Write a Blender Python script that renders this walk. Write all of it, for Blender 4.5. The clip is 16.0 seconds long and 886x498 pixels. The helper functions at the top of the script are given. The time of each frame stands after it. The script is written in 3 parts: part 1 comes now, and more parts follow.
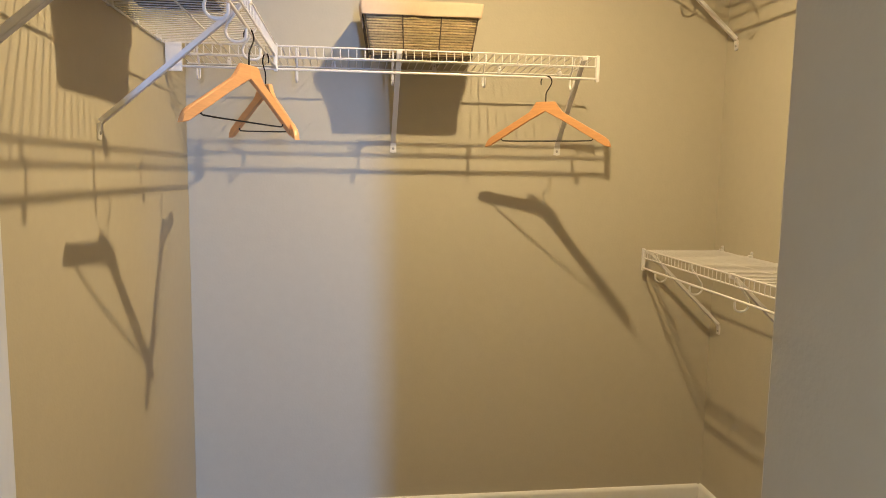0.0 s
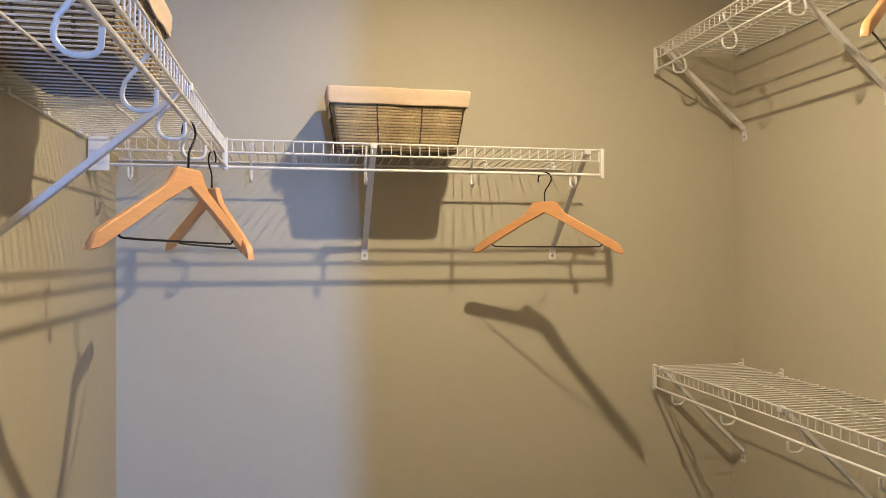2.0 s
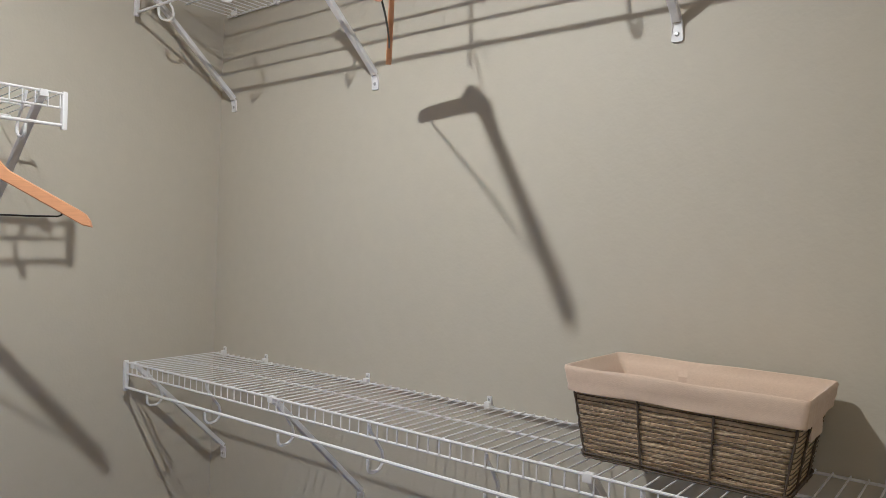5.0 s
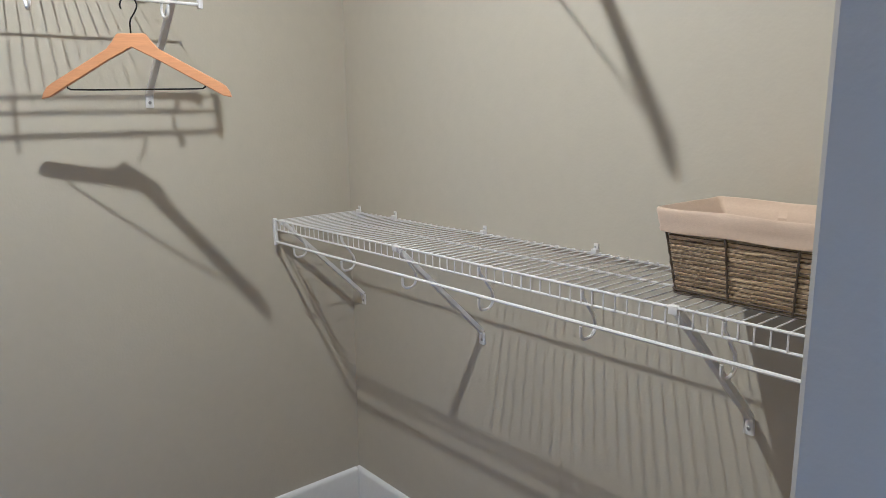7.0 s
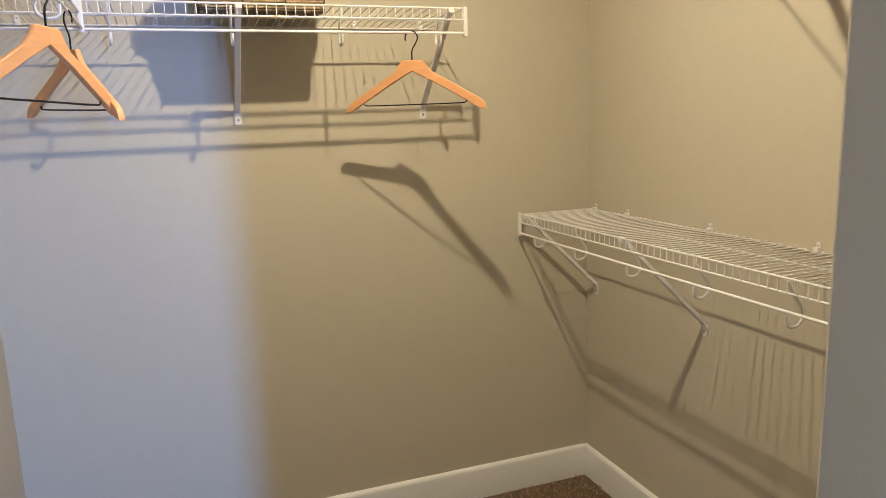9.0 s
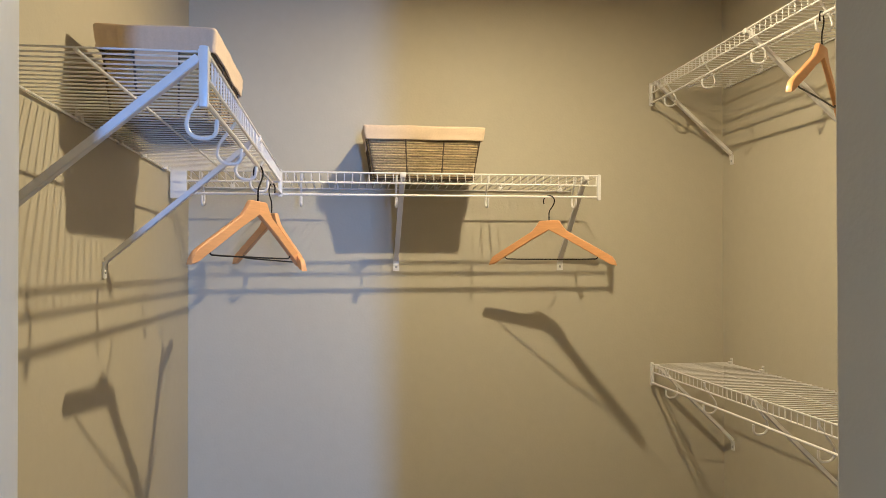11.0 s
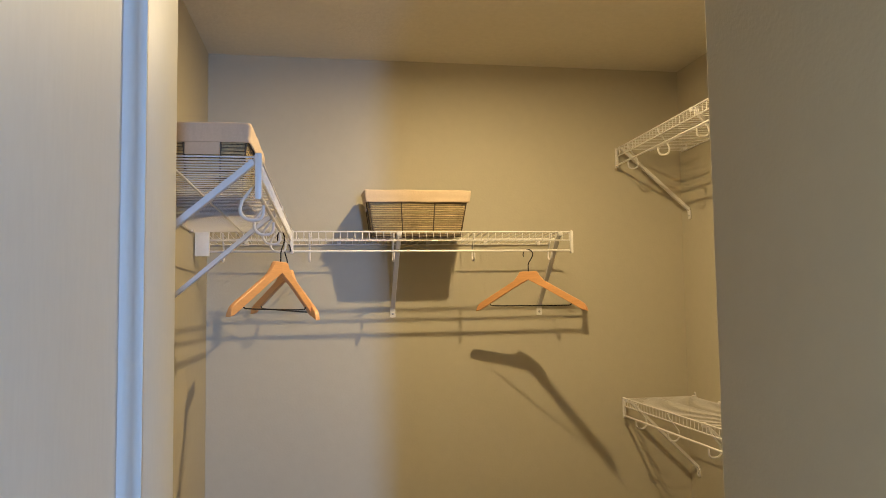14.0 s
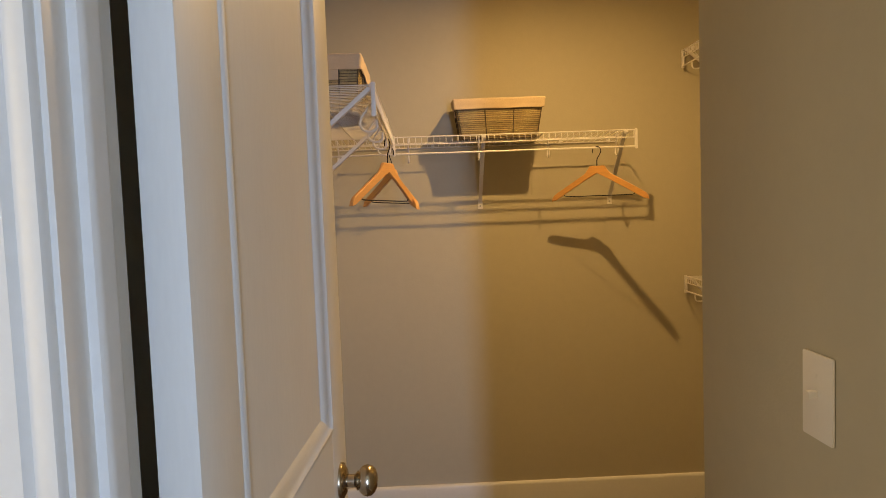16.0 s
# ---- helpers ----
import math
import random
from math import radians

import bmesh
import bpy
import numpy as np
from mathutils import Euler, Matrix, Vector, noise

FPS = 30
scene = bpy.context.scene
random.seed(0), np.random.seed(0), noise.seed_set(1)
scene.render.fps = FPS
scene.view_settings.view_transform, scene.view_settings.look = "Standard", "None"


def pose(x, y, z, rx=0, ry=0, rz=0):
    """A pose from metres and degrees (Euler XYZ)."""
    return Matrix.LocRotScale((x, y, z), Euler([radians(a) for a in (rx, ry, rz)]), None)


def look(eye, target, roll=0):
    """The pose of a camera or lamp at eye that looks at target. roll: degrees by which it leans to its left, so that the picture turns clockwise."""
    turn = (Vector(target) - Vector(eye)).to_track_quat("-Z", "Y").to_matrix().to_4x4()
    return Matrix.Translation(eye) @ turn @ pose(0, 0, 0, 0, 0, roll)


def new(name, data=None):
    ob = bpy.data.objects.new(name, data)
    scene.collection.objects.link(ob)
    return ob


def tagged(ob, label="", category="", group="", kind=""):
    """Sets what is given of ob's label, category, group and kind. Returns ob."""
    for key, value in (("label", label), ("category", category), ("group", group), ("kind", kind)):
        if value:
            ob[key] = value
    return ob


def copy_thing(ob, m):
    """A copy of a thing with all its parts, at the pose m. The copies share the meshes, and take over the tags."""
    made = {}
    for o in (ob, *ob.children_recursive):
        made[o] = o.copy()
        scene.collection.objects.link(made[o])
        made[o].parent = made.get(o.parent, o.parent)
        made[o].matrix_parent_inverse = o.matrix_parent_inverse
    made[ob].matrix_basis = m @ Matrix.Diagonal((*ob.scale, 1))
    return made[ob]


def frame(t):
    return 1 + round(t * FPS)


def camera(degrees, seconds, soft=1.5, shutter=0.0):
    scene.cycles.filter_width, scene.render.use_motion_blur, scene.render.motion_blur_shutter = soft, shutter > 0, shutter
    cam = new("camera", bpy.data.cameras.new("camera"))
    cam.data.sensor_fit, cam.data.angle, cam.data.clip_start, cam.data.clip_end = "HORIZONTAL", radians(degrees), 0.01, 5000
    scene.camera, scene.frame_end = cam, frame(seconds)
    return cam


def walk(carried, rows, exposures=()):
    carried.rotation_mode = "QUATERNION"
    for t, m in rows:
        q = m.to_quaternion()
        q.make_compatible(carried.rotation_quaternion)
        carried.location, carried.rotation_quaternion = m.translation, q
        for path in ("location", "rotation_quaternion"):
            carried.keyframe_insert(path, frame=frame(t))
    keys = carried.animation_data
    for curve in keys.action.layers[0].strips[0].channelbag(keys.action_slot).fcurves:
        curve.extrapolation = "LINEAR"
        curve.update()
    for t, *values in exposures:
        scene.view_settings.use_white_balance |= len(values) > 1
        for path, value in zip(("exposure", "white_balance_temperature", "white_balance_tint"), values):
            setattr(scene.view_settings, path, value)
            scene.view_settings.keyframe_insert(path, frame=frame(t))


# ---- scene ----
cam = camera(63.4, 16.0, 0.8)
PATH = [
    (0, (0.155, 0.552, 1.377), (0.413, 2.521, 1.139), 0.9),
    (0.5, (0.16, 0.507, 1.403), (0.378, 2.485, 1.202), -0.6),
    (1, (0.119, 0.608, 1.435), (0.295, 2.595, 1.291), -1.2),
    (1.5, (0.118, 0.76, 1.441), (0.345, 2.745, 1.361), -0.9),
    (2, (0.123, 0.945, 1.457), (0.508, 2.907, 1.446), 0.1),
    (2.5, (0.165, 1.041, 1.474), (0.799, 2.937, 1.523), 1.7),
    (3, (0.18, 1.128, 1.485), (1.145, 2.876, 1.595), 2.9),
    (3.5, (0.207, 1.191, 1.465), (1.467, 2.736, 1.618), 3.5),
    (4, (0.232, 1.226, 1.458), (1.703, 2.576, 1.584), 3.3),
    (4.2, (0.229, 1.225, 1.452), (1.765, 2.502, 1.562), 2.7),
    (6.3, (0.227, 1.135, 1.424), (1.678, 2.48, 1.129), -0.3),
    (6.5, (0.238, 1.123, 1.425), (1.642, 2.508, 1.094), -0.8),
    (7, (0.217, 1.075, 1.405), (1.486, 2.572, 1.017), -0.6),
    (7.5, (0.22, 1.035, 1.385), (1.331, 2.642, 0.957), -0.7),
    (8, (0.19, 1.011, 1.385), (1.155, 2.706, 0.944), -1.0),
    (8.5, (0.144, 0.923, 1.39), (0.976, 2.694, 0.976), -1.3),
    (9, (0.115, 0.817, 1.417), (0.793, 2.663, 1.053), -1.8),
    (9.5, (0.092, 0.746, 1.446), (0.622, 2.656, 1.18), -2.2),
    (10, (0.113, 0.664, 1.451), (0.543, 2.609, 1.27), -1.5),
    (10.2, (0.114, 0.611, 1.443), (0.502, 2.569, 1.309), -1.3),
    (12.3, (0.113, 0.587, 1.513), (0.347, 2.567, 1.67), 0.6),
    (12.5, (0.105, 0.582, 1.51), (0.344, 2.56, 1.683), 0.4),
    (13, (0.115, 0.517, 1.508), (0.367, 2.492, 1.695), -0.3),
    (13.5, (0.104, 0.413, 1.506), (0.384, 2.385, 1.685), -0.7),
    (14, (0.05, 0.297, 1.488), (0.372, 2.266, 1.622), -0.8),
    (14.5, (0.066, 0.185, 1.497), (0.389, 2.157, 1.579), -0.9),
    (15, (0.084, 0.055, 1.484), (0.372, 2.034, 1.504), -0.9),
    (15.3, (0.091, -0.031, 1.48), (0.331, 1.954, 1.453), -1.2),
    (15.5, (0.079, -0.072, 1.478), (0.286, 1.917, 1.426), -1.3),
    (15.6, (0.074, -0.097, 1.475), (0.247, 1.894, 1.408), -1.7),
    (15.8, (0.058, -0.132, 1.454), (0.174, 1.863, 1.366), -1.7),
    (16, (0.039, -0.168, 1.455), (0.094, 1.827, 1.321), -2.1),
]
LOOKS = [(0, 0.66, 6590, 15), (0.5, 0.58, 5920, 14), (1, 0.5, 6970, 14), (1.5, 0.47, 5920, 15), (2, 0.45, 5730, 16), (2.5, 0.43, 5490, 18), (3, 0.41, 5220, 20), (3.5, 0.4, 4540, 22), (7, 0.66, 4200, 20),
         (8, 0.73, 4440, 17), (9, 0.69, 5440, 17), (10, 0.57, 5350, 15), (12.5, 0.29, 6590, 13), (14.5, 0.2, 7450, 13), (15, 0.2, 8310, 16), (15.3, 0.14, 9260, 18), (16, -0.18, 12420, 23)]
walk(cam, [(t, look(eye, target, roll)) for t, eye, target, roll in PATH], LOOKS)

# ---- world and lights ----
sky_world = bpy.data.worlds.new("sky")
scene.world = sky_world
sky_world.use_nodes = True
sky_nodes = sky_world.node_tree.nodes
sky_tex = sky_nodes.new("ShaderNodeTexSky")
sky_tex.sky_type, sky_tex.sun_disc = "NISHITA", False
sky_tex.sun_elevation, sky_tex.sun_rotation = radians(40), radians(200)
sky_nodes["Background"].inputs["Strength"].default_value = 0.1
sky_world.node_tree.links.new(sky_tex.outputs[0], sky_nodes["Background"].inputs["Color"])

LAMP = (0.588, 2.155, 2.396)
bulb_light = bpy.data.lights.new("bulb_light", "AREA")
bulb_light.shape, bulb_light.size, bulb_light.energy, bulb_light.color = "DISK", 0.039, 17.0, (1.0, 0.79, 0.425)
new("bulb_light", bulb_light).location = LAMP

WIN_X, WIN_Y, WIN_Z, WIN_W, WIN_H = 0.68, -3.2, 1.35, 0.18, 1.5
day = bpy.data.lights.new("window_daylight", "AREA")
day.shape, day.size, day.size_y, day.energy, day.color = "RECTANGLE", WIN_W, WIN_H, 122.0, (0.22, 0.47, 1.0)
new("window_daylight", day).matrix_world = look((WIN_X, WIN_Y - 0.02, WIN_Z), (WIN_X, 3.0, WIN_Z))

# added fill from the unseen left of the room, brightens jambs and entry wall
WIDE_Y, WIDE_Z, WIDE_W, WIDE_H = -1.3, 1.4, 1.4, 1.3
side_fill = bpy.data.lights.new("side_fill_light", "AREA")
side_fill.shape, side_fill.size, side_fill.size_y, side_fill.energy, side_fill.color = "RECTANGLE", WIDE_W, WIDE_H, 20.0, (0.87, 0.97, 0.90)
new("side_fill_light", side_fill).matrix_world = look((-1.72, WIDE_Y, WIDE_Z), (0.0, WIDE_Y, WIDE_Z))


# ---- materials ----
def material(name, base, rough=0.6, metal=0.0, spread=0.08, coarse=3.0, fine=60.0, bump=0.0, bump_scale=200.0, bump_size=0.001, stretch=(1, 1, 1), per_object=0.0, sheen=0.0, detail=4.0):
    """A surface with colour variation at two scales and a fine relief, in metres."""
    m = bpy.data.materials.new(name)
    m.use_nodes = True
    nodes, links = m.node_tree.nodes, m.node_tree.links
    b = nodes["Principled BSDF"]
    b.inputs["Roughness"].default_value, b.inputs["Metallic"].default_value = rough, metal
    b.inputs["Sheen Weight"].default_value = sheen
    place = nodes.new("ShaderNodeTexCoord")
    scale = nodes.new("ShaderNodeMapping")
    scale.inputs["Scale"].default_value = stretch
    links.new(place.outputs["Object"], scale.inputs["Vector"])
    big, small = nodes.new("ShaderNodeTexNoise"), nodes.new("ShaderNodeTexNoise")
    big.inputs["Scale"].default_value, small.inputs["Scale"].default_value = coarse, fine
    big.inputs["Detail"].default_value = small.inputs["Detail"].default_value = detail
    for n in (big, small):
        links.new(scale.outputs["Vector"], n.inputs["Vector"])
    both = nodes.new("ShaderNodeMix")
    both.data_type = "FLOAT"
    both.inputs[0].default_value = 0.5
    links.new(big.outputs["Fac"], both.inputs[2])
    links.new(small.outputs["Fac"], both.inputs[3])
    out = both.outputs[0]
    if per_object:
        info, add = nodes.new("ShaderNodeObjectInfo"), nodes.new("ShaderNodeMath")
        add.operation = "MULTIPLY_ADD"
        links.new(info.outputs["Random"], add.inputs[0])
        add.inputs[1].default_value = per_object
        links.new(out, add.inputs[2])
        out = add.outputs[0]
    ramp = nodes.new("ShaderNodeValToRGB")
    lo, hi = ramp.color_ramp.elements
    lo.position, hi.position = 0.3, 0.7 + per_object
    lo.color = (*[c * (1 - spread) for c in base], 1)
    hi.color = (*[min(1.0, c * (1 + spread)) for c in base], 1)
    links.new(out, ramp.inputs["Fac"])
    links.new(ramp.outputs["Color"], b.inputs["Base Color"])
    wear = nodes.new("ShaderNodeMapRange")
    wear.inputs["To Min"].default_value, wear.inputs["To Max"].default_value = max(0.03, rough - 0.08), min(1.0, rough + 0.08)
    links.new(big.outputs["Fac"], wear.inputs["Value"])
    links.new(wear.outputs[0], b.inputs["Roughness"])
    if bump:
        grain, relief = nodes.new("ShaderNodeTexNoise"), nodes.new("ShaderNodeBump")
        grain.inputs["Scale"].default_value, grain.inputs["Detail"].default_value = bump_scale, 3.0
        relief.inputs["Strength"].default_value, relief.inputs["Distance"].default_value = bump, bump_size
        links.new(scale.outputs["Vector"], grain.inputs["Vector"])
        links.new(grain.outputs["Fac"], relief.inputs["Height"])
        links.new(relief.outputs["Normal"], b.inputs["Normal"])
    return m


M_WALL = material("wall_paint", (0.53, 0.482, 0.376), 0.6, spread=0.03, coarse=1.5, fine=30, bump=0.35, bump_scale=130, bump_size=0.0012)
M_CEIL = material("ceiling_paint", (0.76, 0.71, 0.60), 0.85, spread=0.05, coarse=2, fine=45, bump=0.6, bump_scale=70, bump_size=0.003)
M_TRIM = material("white_trim_paint", (0.80, 0.79, 0.76), 0.35, spread=0.03, coarse=4, fine=80, bump=0.1, bump_scale=90, bump_size=0.0006)
M_DOOR = material("door_paint", (0.81, 0.80, 0.76), 0.5, spread=0.03, coarse=3, fine=70, bump=0.06, bump_scale=120, bump_size=0.0005, stretch=(3, 3, 0.5))
M_WIRE = material("white_vinyl_coat", (0.78, 0.755, 0.73), 0.38, spread=0.04, coarse=6, fine=90)
M_STEEL = material("screw_steel", (0.45, 0.44, 0.42), 0.35, 1.0, spread=0.1)
M_WOOD = material("lotus_wood", (0.70, 0.355, 0.148), 0.36, spread=0.14, coarse=9, fine=60, stretch=(0.5, 6, 6), bump=0.12, bump_scale=120, bump_size=0.0004, per_object=0.15)
M_BLACK = material("black_wire", (0.018, 0.016, 0.016), 0.4, 0.6, spread=0.2)
M_CORD = material("seagrass", (0.50, 0.385, 0.22), 0.85, spread=0.45, coarse=14, fine=120, bump=0.6, bump_scale=420, bump_size=0.0015, per_object=0.25)
M_RIB = material("dark_basket_wire", (0.11, 0.08, 0.052), 0.55, 0.3, spread=0.25)
M_LINER = material("cotton_liner", (0.63, 0.485, 0.345), 0.9, spread=0.06, coarse=8, fine=200, bump=0.5, bump_scale=700, bump_size=0.0008, sheen=0.2)
M_CARPET = material("carpet_backing", (0.17, 0.11, 0.065), 0.95, spread=0.5, coarse=40, fine=260, bump=1.0, bump_scale=220, bump_size=0.01)
M_TUFT = material("carpet_pile", (0.30, 0.195, 0.12), 0.95, spread=0.75, coarse=60, fine=420, sheen=0.3)
M_PLATE = material("ivory_plastic", (0.86, 0.82, 0.76), 0.35, spread=0.02)
M_KNOB = material("satin_nickel", (0.50, 0.42, 0.33), 0.24, 1.0, spread=0.08, coarse=20)
M_BULB = bpy.data.materials.new("lit_bulb")
M_BULB.use_nodes = True
M_BULB.node_tree.nodes["Principled BSDF"].inputs["Emission Color"].default_value = (1.0, 0.8, 0.52, 1)
M_BULB.node_tree.nodes["Principled BSDF"].inputs["Emission Strength"].default_value = 20.0


# ---- mesh helpers ----
class Geo:
    """Vertices and faces of one mesh."""

    def __init__(self):
        self.v, self.f = [], []

    def add(self, verts, faces):
        n = len(self.v)
        self.v.extend(tuple(p) for p in verts)
        self.f.extend(tuple(n + i for i in f) for f in faces)
        return self

    def loft(self, loops, closed_ends=True, ring=False):
        n = len(loops[0])
        verts = [p for loop in loops for p in loop]
        faces = []
        for k in range(len(loops) if ring else len(loops) - 1):
            a, b = k * n, ((k + 1) % len(loops)) * n
            faces += [(a + i, a + (i + 1) % n, b + (i + 1) % n, b + i) for i in range(n)]
        if closed_ends and not ring:
            faces += [tuple(range(n))[::-1], tuple((len(loops) - 1) * n + i for i in range(n))]
        return self.add(verts, faces)

    def tube(self, points, r, sides=8, ring=False):
        pts = [Vector(p) for p in points]
        n, loops = len(pts), []
        normal = None
        for i, p in enumerate(pts):
            a = pts[(i - 1) % n] if (ring or i) else pts[0]
            b = pts[(i + 1) % n] if (ring or i < n - 1) else pts[-1]
            along = (b - a).normalized()
            if normal is None:
                normal = along.orthogonal().normalized()
            normal = (normal - along * normal.dot(along)).normalized()
            side = along.cross(normal)
            q = r[i] if isinstance(r, (list, tuple)) else r
            loops.append([p + q * (math.cos(2 * math.pi * k / sides) * normal + math.sin(2 * math.pi * k / sides) * side) for k in range(sides)])
        return self.loft(loops, ring=ring)

    def box(self, lo, hi, bevel=0.0):
        bm = bmesh.new()
        bmesh.ops.create_cube(bm, size=1)
        for p in bm.verts:
            p.co = [lo[i] + (p.co[i] + 0.5) * (hi[i] - lo[i]) for i in range(3)]
        if bevel:
            bmesh.ops.bevel(bm, geom=bm.edges[:], offset=bevel, segments=2, affect="EDGES", profile=0.6)
        bm.verts.index_update()
        self.add([tuple(p.co) for p in bm.verts], [[p.index for p in f.verts] for f in bm.faces])
        bm.free()
        return self

    def lathe(self, profile, m, sides=28):
        loops = []
        for r, z in profile:
            loops.append([m @ Vector((r * math.cos(2 * math.pi * k / sides), r * math.sin(2 * math.pi * k / sides), z)) for k in range(sides)])
        return self.loft(loops)

    def extrude(self, profile, a, b, side, up=(0, 0, 1)):
        """A profile of (out, up) pairs swept from a to b; side is the outward direction."""
        loops = [[Vector(e) + Vector(side) * u + Vector(up) * w for u, w in profile] for e in (a, b)]
        return self.loft(loops)

    def mesh(self, name, smooth=True):
        me = bpy.data.meshes.new(name)
        me.from_pydata(self.v, [], self.f)
        bm = bmesh.new()
        bm.from_mesh(me)
        bmesh.ops.recalc_face_normals(bm, faces=bm.faces[:])
        bm.to_mesh(me)
        bm.free()
        if smooth:
            me.shade_smooth()
            me.set_sharp_from_angle(angle=radians(38))
        return me


def part(name, geo, mat, parent=None, label="", m=None):
    """One mesh object from a Geo or a mesh, under a thing or a part."""
    me = geo if isinstance(geo, bpy.types.Mesh) else geo.mesh(name)
    if not me.materials:
        me.materials.append(mat)
    ob = new(name, me)
    if parent:
        ob.parent = parent
    if m is not None:
        ob.matrix_basis = m
    if label:
        ob["label"] = label
    return ob


def thing(name, m, label, category, group=""):
    ob = new(name)
    ob.empty_display_size = 0.05
    ob.matrix_basis = m
    return tagged(ob, label, category, group)


def setting(name, geo, mat, label="", category=""):
    return tagged(part(name, geo, mat), label, category, kind="structure")


def arc(centre, r, a0, a1, n, plane="xz"):
    out = []
    for k in range(n + 1):
        a = radians(a0 + (a1 - a0) * k / n)
        c, s_ = r * math.cos(a), r * math.sin(a)
        out.append((centre[0] + c, centre[1], centre[2] + s_) if plane == "xz" else (centre[0], centre[1] + c, centre[2] + s_))
    return out


# ---- the shell ----
XL, XR, YB, H = -0.396, 1.541, 3.122, 2.44          # closet: left, right, back, height
CX, CY = 0.585, 1.225                             # free corner of the entry wall
YF, YO = 0.460, 0.345                             # closet and room faces of the door wall
JL, JR, DOOR_H = -0.218, 0.460, 2.04              # clear door opening
RX0, RX1, RY0 = -1.7, 1.9, -3.2                   # the room outside

setting("floor", Geo().box((RX0 - 0.1, RY0 - 0.1, -0.12), (RX1 + 0.1, YB + 0.1, 0.0)), M_CARPET, "brown speckled carpet floor", "floor")
setting("ceiling", Geo().box((RX0 - 0.1, RY0 - 0.1, H), (RX1 + 0.1, YB + 0.12, H + 0.1)), M_CEIL, "cream textured ceiling", "ceiling")
setting("wall_back", Geo().box((XL - 0.12, YB, 0), (XR + 0.12, YB + 0.12, H)), M_WALL, "beige painted closet back wall", "wall")
setting("wall_left", Geo().box((XL - 0.12, YF, 0), (XL, YB, H)), M_WALL, "beige painted closet side wall", "wall")
setting("wall_right", Geo().box((XR, CY, 0), (XR + 0.12, YB, H)), M_WALL, "beige painted closet side wall", "wall")
entry = bmesh.new()
bmesh.ops.create_cube(entry, size=1)
for p in entry.verts:
    p.co = ((CX + (p.co.x + 0.5) * (XR + 0.12 - CX)), (YF + (p.co.y + 0.5) * (CY - YF)), (p.co.z + 0.5) * H)
edge = [e for e in entry.edges if all(abs(q.co.x - CX) < 1e-4 and abs(q.co.y - CY) < 1e-4 for q in e.verts)]
bmesh.ops.bevel(entry, geom=edge, offset=0.004, segments=2, affect="EDGES", profile=0.5)
entry_mesh = bpy.data.meshes.new("wall_entry")
entry.to_mesh(entry_mesh)
entry.free()
setting("wall_entry", entry_mesh, M_WALL, "beige painted entry wall with a free corner", "wall")
wall_door = Geo().box((RX0 - 0.1, YO, 0), (JL - 0.02, YF, H)).box((JR + 0.02, YO, 0), (RX1 + 0.1, YF, H)).box((JL - 0.02, YO, DOOR_H + 0.02), (JR + 0.02, YF, H))
setting("wall_door", wall_door, M_WALL, "beige wall with the closet doorway", "wall")
setting("wall_room_right", Geo().box((RX1, RY0, 0), (RX1 + 0.1, YO, H)), M_WALL, "beige painted room wall", "wall")
# opening cut in the unseen wall to let the added side fill through
wy0, wy1, sz0, sz1 = WIDE_Y - WIDE_W / 2, WIDE_Y + WIDE_W / 2, WIDE_Z - WIDE_H / 2, WIDE_Z + WIDE_H / 2
wall_side = Geo().box((RX0 - 0.1, RY0, 0), (RX0, wy0, H)).box((RX0 - 0.1, wy1, 0), (RX0, YO, H)).box((RX0 - 0.1, wy0, 0), (RX0, wy1, sz0)).box((RX0 - 0.1, wy0, sz1), (RX0, wy1, H))
setting("wall_room_left", wall_side, M_WALL, "beige room wall with an added opening for the fill light", "wall")
setting("wall_entry_left", Geo().box((XL, YF, 0), (-0.255, 1.10, H)), M_WALL, "beige painted wall behind the open door", "wall")
wx0, wx1, wz0, wz1 = WIN_X - WIN_W / 2, WIN_X + WIN_W / 2, WIN_Z - WIN_H / 2, WIN_Z + WIN_H / 2
wall_win = Geo().box((RX0 - 0.1, RY0 - 0.1, 0), (wx0, RY0, H)).box((wx1, RY0 - 0.1, 0), (RX1 + 0.1, RY0, H))
wall_win.box((wx0, RY0 - 0.1, 0), (wx1, RY0, wz0)).box((wx0, RY0 - 0.1, wz1), (wx1, RY0, H))
setting("wall_room_window", wall_win, M_WALL, "beige room wall with a tall narrow window", "wall")

# baseboards
BASE = [(0, 0), (0.015, 0), (0.015, 0.112), (0.0135, 0.118), (0.011, 0.1225), (0.006, 0.126), (0, 0.127)]
for a, b, side in (
    ((XL + 0.015, YB, 0), (XR - 0.015, YB, 0), (0, -1, 0)),
    ((XR, CY + 0.015, 0), (XR, YB, 0), (-1, 0, 0)),
    ((XL, 1.10, 0), (XL, YB, 0), (1, 0, 0)),
    ((CX, CY, 0), (XR, CY, 0), (0, 1, 0)),
    ((CX, YF + 0.02, 0), (CX, CY + 0.015, 0), (-1, 0, 0)),
):
    setting("baseboard", Geo().extrude(BASE, a, b, side), M_TRIM, "white painted wooden baseboard", "baseboard")

